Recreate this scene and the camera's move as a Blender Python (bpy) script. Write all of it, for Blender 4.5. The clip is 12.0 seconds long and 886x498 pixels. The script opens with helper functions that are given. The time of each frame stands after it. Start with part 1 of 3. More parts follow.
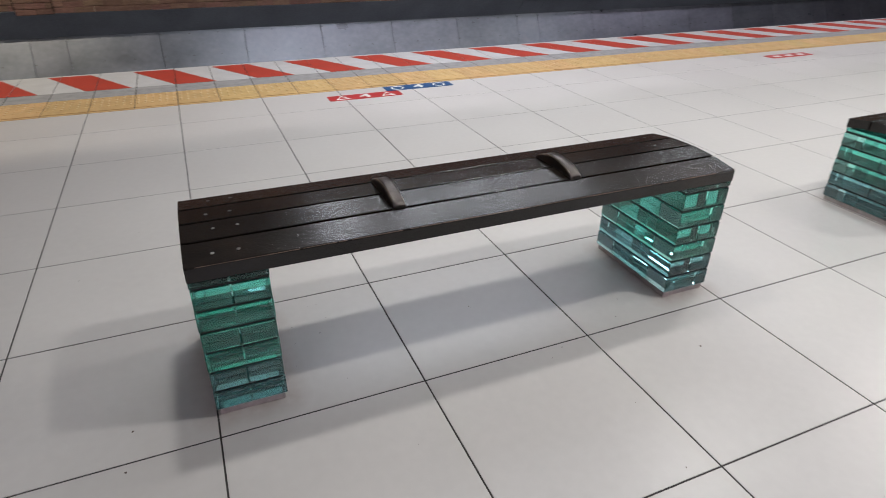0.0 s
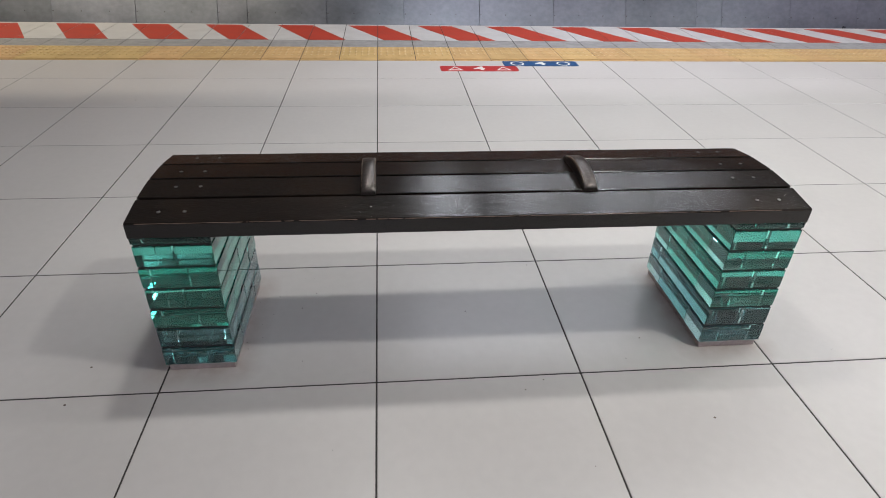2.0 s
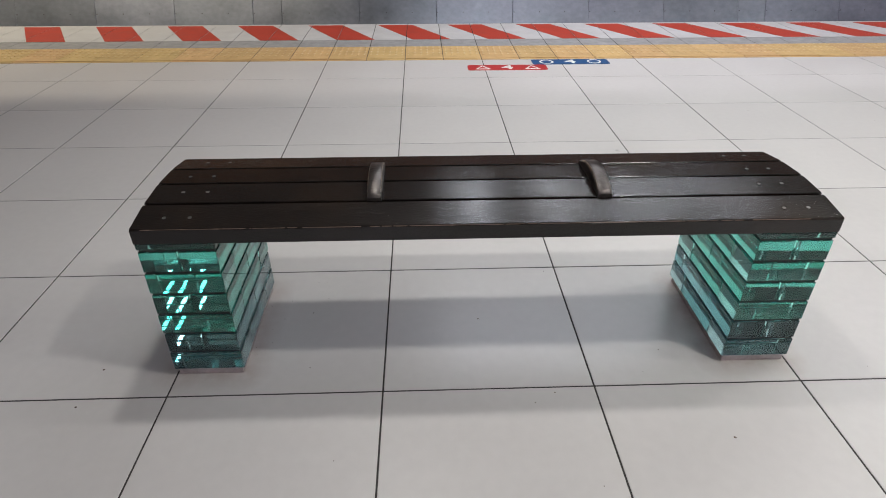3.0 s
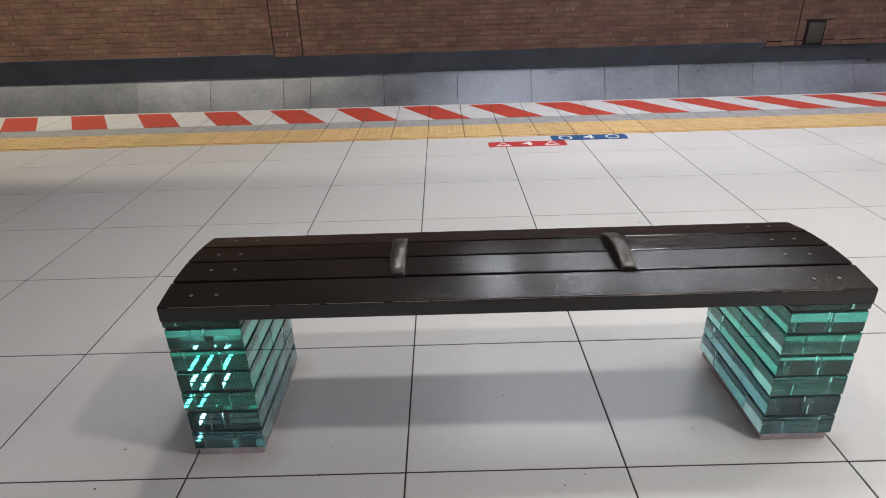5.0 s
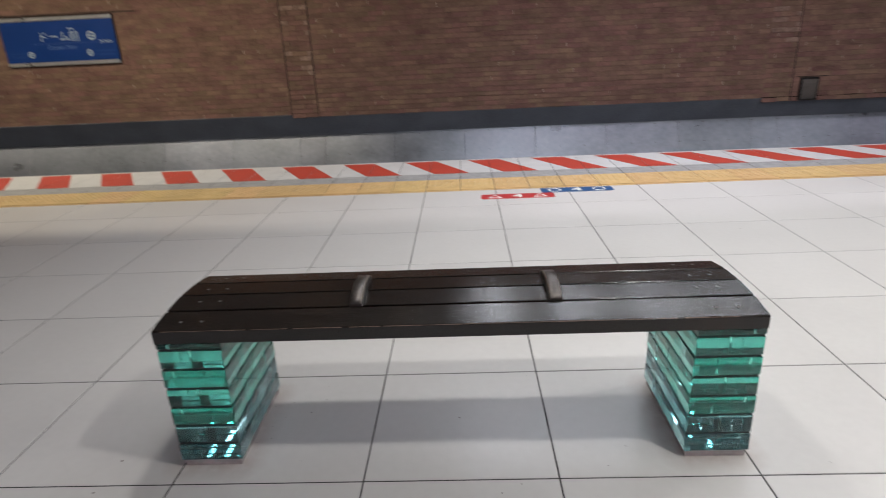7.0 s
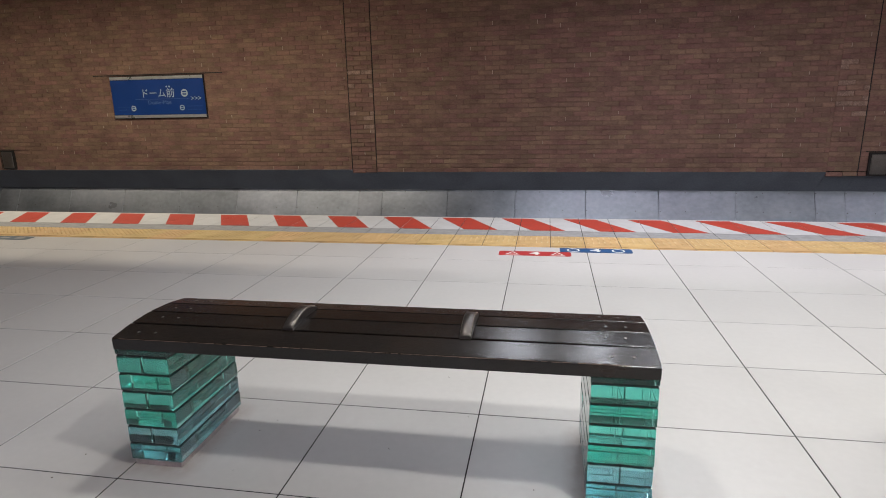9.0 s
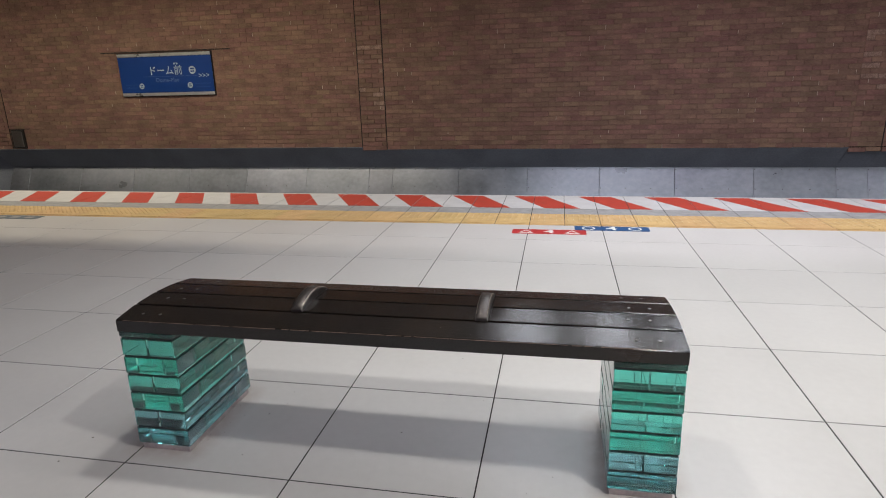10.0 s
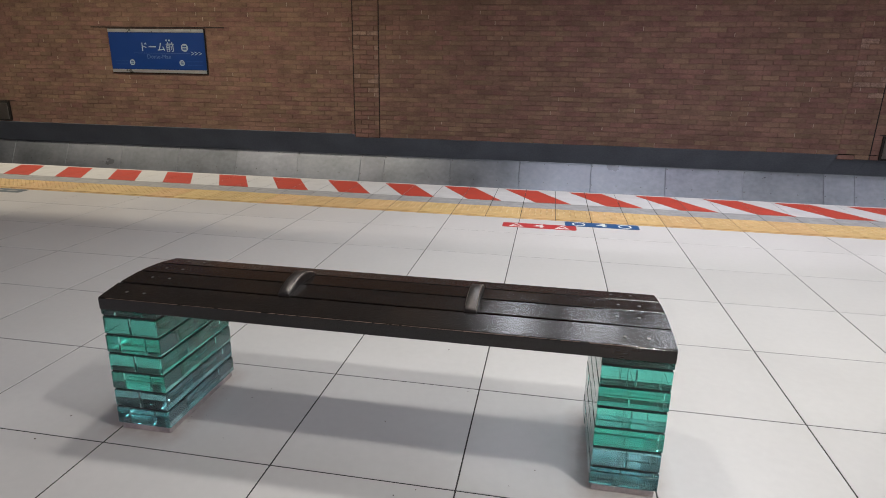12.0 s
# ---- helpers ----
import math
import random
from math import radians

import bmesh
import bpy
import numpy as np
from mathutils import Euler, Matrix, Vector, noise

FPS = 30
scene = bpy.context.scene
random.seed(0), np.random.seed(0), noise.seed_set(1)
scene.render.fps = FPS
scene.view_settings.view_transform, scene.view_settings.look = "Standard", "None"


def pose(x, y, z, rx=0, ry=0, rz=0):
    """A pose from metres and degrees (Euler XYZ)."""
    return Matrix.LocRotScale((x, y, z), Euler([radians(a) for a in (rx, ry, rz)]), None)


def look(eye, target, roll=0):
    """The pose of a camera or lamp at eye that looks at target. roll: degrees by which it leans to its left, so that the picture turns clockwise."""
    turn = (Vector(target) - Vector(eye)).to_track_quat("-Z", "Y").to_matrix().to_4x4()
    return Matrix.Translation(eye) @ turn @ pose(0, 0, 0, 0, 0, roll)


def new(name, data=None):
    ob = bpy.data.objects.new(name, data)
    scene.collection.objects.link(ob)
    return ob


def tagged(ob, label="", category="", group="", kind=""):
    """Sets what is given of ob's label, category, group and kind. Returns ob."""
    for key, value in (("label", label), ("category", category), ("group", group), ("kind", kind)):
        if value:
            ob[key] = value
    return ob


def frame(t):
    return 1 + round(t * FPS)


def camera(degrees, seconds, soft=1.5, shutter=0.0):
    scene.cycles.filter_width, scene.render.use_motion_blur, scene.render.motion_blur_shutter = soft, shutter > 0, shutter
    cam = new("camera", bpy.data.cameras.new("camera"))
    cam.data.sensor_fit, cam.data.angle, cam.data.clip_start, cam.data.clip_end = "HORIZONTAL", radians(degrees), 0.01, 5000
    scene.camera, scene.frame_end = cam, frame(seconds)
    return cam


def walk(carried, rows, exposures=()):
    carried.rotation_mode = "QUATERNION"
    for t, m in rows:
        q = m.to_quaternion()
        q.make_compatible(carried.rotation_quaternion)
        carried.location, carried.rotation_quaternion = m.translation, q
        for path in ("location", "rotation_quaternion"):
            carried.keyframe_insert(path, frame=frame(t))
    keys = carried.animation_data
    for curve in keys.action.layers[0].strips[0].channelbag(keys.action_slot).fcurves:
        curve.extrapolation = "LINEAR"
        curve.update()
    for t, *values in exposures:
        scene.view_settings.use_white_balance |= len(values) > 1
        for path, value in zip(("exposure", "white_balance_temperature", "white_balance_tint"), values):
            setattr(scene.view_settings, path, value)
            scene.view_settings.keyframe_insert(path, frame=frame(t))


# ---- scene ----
cam = camera(73.8, 12.0, soft=0.7, shutter=0.4)
PATH = [
    (0, (-0.506, -1.292, 1.248), (0.187, 0.307, 0.266), 0.8),
    (0.5, (-0.371, -1.32, 1.244), (0.107, 0.347, 0.247), 0.3),
    (1, (-0.214, -1.282, 1.222), (0.115, 0.409, 0.206), 1.2),
    (1.5, (-0.071, -1.239, 1.232), (0.166, 0.452, 0.191), 1.9),
    (2, (0.044, -1.234, 1.229), (0.228, 0.447, 0.162), 1.8),
    (2.5, (0.113, -1.226, 1.227), (0.243, 0.453, 0.150), 1.3),
    (3, (0.124, -1.19, 1.231), (0.187, 0.495, 0.155), 0.1),
    (3.5, (0.127, -1.185, 1.233), (0.162, 0.519, 0.185), -0.5),
    (5.3, (0.128, -1.194, 1.237), (0.11, 0.62, 0.395), -1.7),
    (5.5, (0.122, -1.199, 1.234), (0.105, 0.617, 0.394), -1.4),
    (6, (0.115, -1.205, 1.237), (0.138, 0.61, 0.399), -1.0),
    (6.5, (0.185, -1.286, 1.249), (0.229, 0.538, 0.431), -1.2),
    (7, (0.341, -1.447, 1.285), (0.26, 0.429, 0.595), -2.7),
    (7.2, (0.385, -1.483, 1.285), (0.145, 0.394, 0.639), -4.0),
    (8.8, (0.85, -1.607, 1.258), (0.508, 0.302, 0.771), -1.2),
    (9, (0.852, -1.578, 1.255), (0.512, 0.332, 0.767), -1.2),
    (9.5, (0.841, -1.522, 1.248), (0.484, 0.383, 0.753), -1.3),
    (10, (0.823, -1.492, 1.231), (0.45, 0.392, 0.674), -1.6),
    (10.5, (0.814, -1.479, 1.218), (0.44, 0.396, 0.632), -1.1),
    (11, (0.809, -1.475, 1.214), (0.459, 0.403, 0.622), 0.2),
    (11.5, (0.808, -1.47, 1.213), (0.474, 0.411, 0.621), 1.0),
    (12, (0.81, -1.479, 1.221), (0.478, 0.404, 0.635), 1.0),
]
walk(cam, [(t, look(eye, target, roll)) for t, eye, target, roll in PATH],
     exposures=((0, -0.2), (3.5, -0.2), (5.5, -0.11), (7.0, -0.1), (9.0, -0.06), (12, -0.1)))

# ---- light ----
world = bpy.data.worlds.new("station_air")
scene.world = world
world.use_nodes = True
world.node_tree.nodes["Background"].inputs[0].default_value = (0.02, 0.02, 0.022, 1)
world.node_tree.nodes["Background"].inputs[1].default_value = 0.3

LAMP = (1.0, 0.978, 0.95)
WARM = (1.0, 0.89, 0.70)
COOL = (0.885, 0.92, 1.0)
VIOLET = (0.90, 0.825, 1.0)
FILL = (0.82, 0.78, 1.0)


def strip(x, y, z, length, width, watts, color=(1.0, 1.0, 1.0)):
    """A rectangular area lamp under the ceiling, shining down."""
    d = bpy.data.lights.new("tube_lamp", "AREA")
    d.shape, d.size, d.size_y, d.energy, d.color = "RECTANGLE", length, width, watts, color
    ob = new("tube_lamp", d)
    ob.matrix_world = Matrix.Translation((x, y, z))
    return ob


# compact lamps in two rows over the middle of the platform
for cx, cy, watts in ((1.6, -0.49, 36), (4.5, -0.49, 48), (7.4, -0.49, 40), (-6.4, -0.49, 22),
                      (-0.03, 0.963, 24), (2.85, 0.963, 25), (5.75, 0.963, 46), (8.6, 0.963, 40), (-6.4, 0.963, 22)):
    strip(cx, cy, 3.0, 0.2, 0.16, watts, LAMP)
# twin tubes across the platform's edge and rows over the track
for cx, watts in ((0.6, 11), (1.35, 11), (2.1, 11), (2.85, 9), (5.1, 9), (8.2, 16)):
    for dx in (-0.075, 0.075):
        strip(cx + dx, 3.3, 3.0, 0.045, 2.1, watts, COOL)
for cx, length, watts in ((-10.0, 3.6, 64), (-4.6, 5.0, 118), (2.4, 3.6, 44), (6.6, 3.6, 20), (10.8, 3.6, 40)):
    strip(cx, 5.2, 3.12, length, 0.06, watts, WARM if cx < -3 else VIOLET)
# unseen fill lamps added at the back to lift and tint the bench's shadow
for cx in (-9.0, -4.6, -0.2, 4.2, 8.6):
    strip(cx, -4.2, 3.0, 0.2, 0.16, 38, FILL)


# ---- materials ----
def mat(name, base, rough=0.5, metal=0.0, var=0.12, scale=6.0, fine=60.0, bump=0.1, bump_scale=80.0, tint=None, stretch=(1, 1, 1), rand="none", rand_amt=0.0, spec=0.5, rough_var=0.1, bump_dist=0.002):
    """A painted, stone or metal surface: two scales of colour variation, uneven gloss and fine relief."""
    m = bpy.data.materials.new(name)
    m.use_nodes = True
    nt = m.node_tree
    n, l = nt.nodes, nt.links
    p = n["Principled BSDF"]
    p.inputs["Metallic"].default_value = metal
    p.inputs["Specular IOR Level"].default_value = spec
    geo = n.new("ShaderNodeNewGeometry")
    mp = n.new("ShaderNodeMapping")
    mp.inputs["Scale"].default_value = stretch
    l.new(geo.outputs["Position"], mp.inputs["Vector"])
    big = n.new("ShaderNodeTexNoise")
    big.inputs["Scale"].default_value, big.inputs["Detail"].default_value = scale, 5
    l.new(mp.outputs[0], big.inputs["Vector"])
    small = n.new("ShaderNodeTexNoise")
    small.inputs["Scale"].default_value, small.inputs["Detail"].default_value = fine, 4
    l.new(mp.outputs[0], small.inputs["Vector"])
    addn = n.new("ShaderNodeMath")
    addn.operation = "MULTIPLY_ADD"
    addn.inputs[1].default_value = 0.6
    l.new(big.outputs["Fac"], addn.inputs[0])
    mul = n.new("ShaderNodeMath")
    mul.operation = "MULTIPLY"
    mul.inputs[1].default_value = 0.4
    l.new(small.outputs["Fac"], mul.inputs[0])
    l.new(mul.outputs[0], addn.inputs[2])
    ramp = n.new("ShaderNodeValToRGB")
    t = tint or base
    lo = [max(0, c * (1 - 2.2 * var)) for c in base]
    hi = [min(1, c * (1 + 2.2 * var)) for c in t]
    ramp.color_ramp.elements[0].position, ramp.color_ramp.elements[1].position = 0.3, 0.7
    ramp.color_ramp.elements[0].color, ramp.color_ramp.elements[1].color = (*lo, 1), (*hi, 1)
    l.new(addn.outputs[0], ramp.inputs[0])
    col = ramp.outputs[0]
    if rand != "none":
        hsv = n.new("ShaderNodeHueSaturation")
        src = geo.outputs["Random Per Island"]
        if rand == "object":
            src = n.new("ShaderNodeObjectInfo").outputs["Random"]
        mr = n.new("ShaderNodeMapRange")
        mr.inputs["To Min"].default_value, mr.inputs["To Max"].default_value = 1 - rand_amt, 1 + rand_amt
        l.new(src, mr.inputs["Value"])
        l.new(mr.outputs[0], hsv.inputs["Value"])
        wn = n.new("ShaderNodeTexWhiteNoise")
        wn.noise_dimensions = "1D"
        l.new(src, wn.inputs["W"])
        mh = n.new("ShaderNodeMapRange")
        mh.inputs["To Min"].default_value, mh.inputs["To Max"].default_value = 0.5 - 0.12 * rand_amt, 0.5 + 0.12 * rand_amt
        l.new(wn.outputs["Value"], mh.inputs["Value"])
        l.new(mh.outputs[0], hsv.inputs["Hue"])
        l.new(col, hsv.inputs["Color"])
        col = hsv.outputs[0]
    l.new(col, p.inputs["Base Color"])
    mrr = n.new("ShaderNodeMapRange")
    mrr.inputs["To Min"].default_value, mrr.inputs["To Max"].default_value = max(0.02, rough - rough_var), min(1, rough + rough_var)
    l.new(big.outputs["Fac"], mrr.inputs["Value"])
    l.new(mrr.outputs[0], p.inputs["Roughness"])
    bn = n.new("ShaderNodeTexNoise")
    bn.inputs["Scale"].default_value, bn.inputs["Detail"].default_value = bump_scale, 3
    l.new(mp.outputs[0], bn.inputs["Vector"])
    b = n.new("ShaderNodeBump")
    b.inputs["Strength"].default_value, b.inputs["Distance"].default_value = bump, bump_dist
    l.new(bn.outputs["Fac"], b.inputs["Height"])
    l.new(b.outputs[0], p.inputs["Normal"])
    return m


M_TILE = mat("porcelain_tile", (0.60, 0.586, 0.564), 0.32, var=0.02, scale=2.2, fine=30, bump=0.03, bump_scale=40, rand="object", rand_amt=0.025)
M_TILE_FAR = mat("porcelain_tile_joined", (0.60, 0.586, 0.564), 0.32, var=0.02, scale=2.2, fine=30, bump=0.03, bump_scale=40, rand="island", rand_amt=0.025)
def grime(m):
    """Brown scuff dirt left in patches round the feet of the bench."""
    n, l = m.node_tree.nodes, m.node_tree.links
    p = n["Principled BSDF"]
    old = p.inputs["Base Color"].links[0].from_socket
    geo = n.new("ShaderNodeNewGeometry")
    best = None
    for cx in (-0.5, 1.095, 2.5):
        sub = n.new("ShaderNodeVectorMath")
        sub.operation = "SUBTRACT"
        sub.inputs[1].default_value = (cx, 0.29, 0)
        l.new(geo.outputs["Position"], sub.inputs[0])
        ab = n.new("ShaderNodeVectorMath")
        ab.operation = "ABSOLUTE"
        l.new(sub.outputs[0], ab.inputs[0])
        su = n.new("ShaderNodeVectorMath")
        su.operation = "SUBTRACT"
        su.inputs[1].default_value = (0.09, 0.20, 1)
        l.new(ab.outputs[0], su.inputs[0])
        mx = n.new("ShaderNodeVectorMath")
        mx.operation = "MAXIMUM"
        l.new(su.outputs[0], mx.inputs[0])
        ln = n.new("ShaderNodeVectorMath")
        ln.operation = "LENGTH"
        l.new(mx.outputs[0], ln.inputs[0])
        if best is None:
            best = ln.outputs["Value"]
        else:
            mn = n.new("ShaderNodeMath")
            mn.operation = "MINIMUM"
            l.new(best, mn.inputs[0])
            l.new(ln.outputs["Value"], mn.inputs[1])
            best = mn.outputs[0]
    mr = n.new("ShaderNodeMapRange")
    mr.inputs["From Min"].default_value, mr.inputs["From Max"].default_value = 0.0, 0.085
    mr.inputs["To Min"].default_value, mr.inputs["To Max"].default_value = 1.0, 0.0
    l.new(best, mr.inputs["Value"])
    nz = n.new("ShaderNodeTexNoise")
    nz.inputs["Scale"].default_value, nz.inputs["Detail"].default_value = 22, 6
    l.new(geo.outputs["Position"], nz.inputs["Vector"])
    mu = n.new("ShaderNodeMath")
    mu.operation = "MULTIPLY"
    l.new(mr.outputs[0], mu.inputs[0])
    l.new(nz.outputs["Fac"], mu.inputs[1])
    mx = n.new("ShaderNodeMix")
    mx.data_type = "RGBA"
    l.new(mu.outputs[0], mx.inputs["Factor"])
    l.new(old, mx.inputs["A"])
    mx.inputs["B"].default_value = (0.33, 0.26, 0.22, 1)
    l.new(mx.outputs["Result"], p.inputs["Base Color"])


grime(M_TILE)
M_SPECK = mat("dirt_specks", (0.10, 0.075, 0.06), 0.9, var=0.3)
M_GROUT = mat("dark_grout", (0.045, 0.042, 0.039), 0.9, var=0.2)
M_YELLOW = mat("tactile_yellow", (0.53, 0.345, 0.135), 0.6, var=0.07, scale=9, fine=120, tint=(0.58, 0.40, 0.18), rand="object", rand_amt=0.07)
# flat tops of the domes, paler than the tile
M_YELLOWPALE = mat("pale_tactile_dome", (0.72, 0.58, 0.34), 0.55, var=0.08, scale=20, fine=150)
M_SLAB = mat("edge_concrete", (0.30, 0.30, 0.295), 0.8, var=0.12, scale=14, fine=220, bump=0.2, bump_scale=250)
M_WHITE = mat("white_line_paint", (0.53, 0.53, 0.52), 0.65, var=0.05, scale=7, fine=150)
M_RED = mat("red_line_paint", (0.45, 0.05, 0.028), 0.6, var=0.08, scale=9, fine=150)
M_REDFILM = mat("red_film", (0.48, 0.04, 0.04), 0.4, var=0.05)
M_BLUEFILM = mat("blue_film", (0.018, 0.085, 0.22), 0.4, var=0.05)
M_DARKFILM = mat("dark_sticker_film", (0.07, 0.10, 0.12), 0.5, var=0.15, scale=20)
M_INK = mat("white_film", (0.78, 0.78, 0.74), 0.45, var=0.03)
M_SIGNINK = mat("sign_lettering", (0.40, 0.48, 0.54), 0.45, var=0.05)
M_INKFAINT = mat("faint_film", (0.014, 0.062, 0.24), 0.45, var=0.08, scale=30)
M_INKDIM = mat("dim_film", (0.09, 0.16, 0.34), 0.45, var=0.05)
M_STEEL = mat("galvanised_steel", (0.235, 0.25, 0.285), 0.36, metal=0.65, rand="object", rand_amt=0.1, var=0.10, scale=2.4, fine=14, bump=0.12, bump_scale=7, stretch=(1, 1, 1.3), rough_var=0.2, bump_dist=0.004)
M_DARKSTEEL = mat("dark_steel", (0.29, 0.315, 0.365), 0.5, metal=0.2, var=0.1, scale=2, fine=40)
M_BOLT = mat("bolt_steel", (0.12, 0.12, 0.13), 0.5, metal=0.6)
M_STAIN = mat("sign_steel", (0.60, 0.60, 0.59), 0.3, metal=0.7, var=0.06)
M_BLUE = mat("sign_blue", (0.004, 0.042, 0.215), 0.35, var=0.06, scale=3)
M_BRICK = mat("brick", (0.19, 0.102, 0.077), 0.9, var=0.13, scale=4.5, fine=38, stretch=(0.8, 1, 1.5), tint=(0.22, 0.132, 0.094), bump=0.7, bump_scale=60, rand="object", rand_amt=0.15, bump_dist=0.008)
M_BRICK_FAR = mat("brick_joined", (0.19, 0.102, 0.077), 0.9, var=0.13, scale=4.5, fine=38, stretch=(0.8, 1, 1.5), tint=(0.22, 0.132, 0.094), bump=0.7, bump_scale=60, rand="island", rand_amt=0.15, bump_dist=0.008)
M_BRICKPALE = mat("limed_brick", (0.22, 0.135, 0.102), 0.9, var=0.25, scale=9, fine=60, tint=(0.29, 0.195, 0.15), bump=0.5, bump_scale=70, bump_dist=0.006)
M_MORTAR = mat("mortar", (0.195, 0.115, 0.087), 0.95, var=0.2, scale=8)
M_LIME = mat("lime_crumbs", (0.42, 0.33, 0.26), 0.95, var=0.2, scale=20)
M_GAP = mat("joint_shadow_gap", (0.02, 0.016, 0.014), 0.9)
M_CEIL = mat("ceiling_paint", (0.30, 0.30, 0.30), 0.8, var=0.04)
M_PLAIN = mat("plain_wall_paint", (0.35, 0.34, 0.33), 0.8, var=0.05)
M_TRACK = mat("track_bed", (0.05, 0.047, 0.043), 0.95, var=0.25, scale=9, bump=0.5, bump_scale=30)
M_BRONZE = mat("bronze_bar", (0.095, 0.085, 0.079), 0.34, metal=0.85, var=0.2, scale=30, fine=200, bump=0.7, bump_scale=150)
M_BRONZEWORN = mat("worn_bronze_edge", (0.50, 0.44, 0.37), 0.35, metal=0.8, var=0.2, scale=60)
M_SCREW = mat("screw_steel", (0.17, 0.165, 0.16), 0.5, metal=0.9)
M_BASE = mat("base_plate_steel", (0.50, 0.44, 0.425), 0.42, metal=0.5, var=0.15, scale=14)
M_PAD = mat("black_spacer", (0.02, 0.022, 0.022), 0.6)
M_BOXSTEEL = mat("box_steel", (0.30, 0.28, 0.26), 0.3, metal=0.9, var=0.1)


def wood_mat():
    m = bpy.data.materials.new("dark_stained_wood")
    m.use_nodes = True
    n, l = m.node_tree.nodes, m.node_tree.links
    p = n["Principled BSDF"]
    geo = n.new("ShaderNodeNewGeometry")
    oi = n.new("ShaderNodeObjectInfo")
    mp = n.new("ShaderNodeMapping")
    mp.inputs["Scale"].default_value = (4.0, 85, 85)
    off = n.new("ShaderNodeCombineXYZ")
    k = n.new("ShaderNodeMath")
    k.operation = "MULTIPLY"
    k.inputs[1].default_value = 40
    l.new(oi.outputs["Random"], k.inputs[0])
    l.new(k.outputs[0], off.inputs[0])
    l.new(off.outputs[0], mp.inputs["Location"])
    l.new(geo.outputs["Position"], mp.inputs["Vector"])
    g = n.new("ShaderNodeTexNoise")
    g.inputs["Scale"].default_value, g.inputs["Detail"].default_value, g.inputs["Distortion"].default_value = 2.2, 7, 0.6
    l.new(mp.outputs[0], g.inputs["Vector"])
    w = n.new("ShaderNodeTexNoise")
    w.inputs["Scale"].default_value, w.inputs["Detail"].default_value = 4.5, 5
    l.new(geo.outputs["Position"], w.inputs["Vector"])
    r = n.new("ShaderNodeValToRGB")
    r.color_ramp.elements[0].position, r.color_ramp.elements[1].position = 0.32, 0.72
    r.color_ramp.elements[0].color, r.color_ramp.elements[1].color = (0.0045, 0.0038, 0.0035, 1), (0.016, 0.0115, 0.009, 1)
    l.new(g.outputs["Fac"], r.inputs[0])
    warm = n.new("ShaderNodeMix")
    warm.data_type, warm.blend_type = "RGBA", "MIX"
    wr = n.new("ShaderNodeMapRange")
    wr.inputs["From Min"].default_value, wr.inputs["From Max"].default_value = 0.48, 0.72
    l.new(w.outputs["Fac"], wr.inputs["Value"])
    l.new(wr.outputs[0], warm.inputs["Factor"])
    l.new(r.outputs[0], warm.inputs["A"])
    warm.inputs["B"].default_value = (0.021, 0.0135, 0.009, 1)
    l.new(warm.outputs["Result"], p.inputs["Base Color"])
    rr = n.new("ShaderNodeMapRange")
    p.inputs["Specular IOR Level"].default_value = 0.5
    rr.inputs["To Min"].default_value, rr.inputs["To Max"].default_value = 0.14, 0.21
    l.new(w.outputs["Fac"], rr.inputs["Value"])
    l.new(rr.outputs[0], p.inputs["Roughness"])
    b = n.new("ShaderNodeBump")
    b.inputs["Strength"].default_value, b.inputs["Distance"].default_value = 1.0, 0.00075
    fl = n.new("ShaderNodeMapping")
    fl.inputs["Scale"].default_value = (55, 230, 230)
    l.new(geo.outputs["Position"], fl.inputs["Vector"])
    fk = n.new("ShaderNodeTexNoise")
    fk.inputs["Scale"].default_value, fk.inputs["Detail"].default_value = 1.4, 1.5
    l.new(fl.outputs[0], fk.inputs["Vector"])
    hs = n.new("ShaderNodeMath")
    hs.operation = "MULTIPLY_ADD"
    hs.inputs[1].default_value = 0.1
    l.new(g.outputs["Fac"], hs.inputs[0])
    l.new(fk.outputs["Fac"], hs.inputs[2])
    l.new(hs.outputs[0], b.inputs["Height"])
    l.new(b.outputs[0], p.inputs["Normal"])
    return m


def glass_mat(name, tint):
    """Clear cast glass with a green body colour and faintly wavy faces."""
    m = bpy.data.materials.new(name)
    m.use_nodes = True
    n, l = m.node_tree.nodes, m.node_tree.links
    p = n["Principled BSDF"]
    p.inputs["Base Color"].default_value = (*tint, 1)
    p.inputs["Roughness"].default_value = 0.0
    p.inputs["IOR"].default_value = 1.5
    p.inputs["Transmission Weight"].default_value = 0.97
    geo = n.new("ShaderNodeNewGeometry")
    g = n.new("ShaderNodeTexNoise")
    g.inputs["Scale"].default_value, g.inputs["Detail"].default_value = 14, 2
    l.new(geo.outputs["Position"], g.inputs["Vector"])
    b = n.new("ShaderNodeBump")
    b.inputs["Strength"].default_value, b.inputs["Distance"].default_value = 0.006, 0.002
    l.new(g.outputs["Fac"], b.inputs["Height"])
    l.new(b.outputs[0], p.inputs["Normal"])
    return m


M_WOOD = wood_mat()
M_WOODWORN = mat("worn_wood_edge", (0.14, 0.098, 0.072), 0.7, var=0.3, scale=40, fine=200, stretch=(0.3, 1, 1))
M_GLASS = glass_mat("green_cast_glass", (0.36, 0.89, 0.80))
# bluish light in the bottom two courses is put into this paler tint
M_GLASSFLOORLIT = glass_mat("floor_lit_cast_glass", (0.52, 0.86, 0.88))


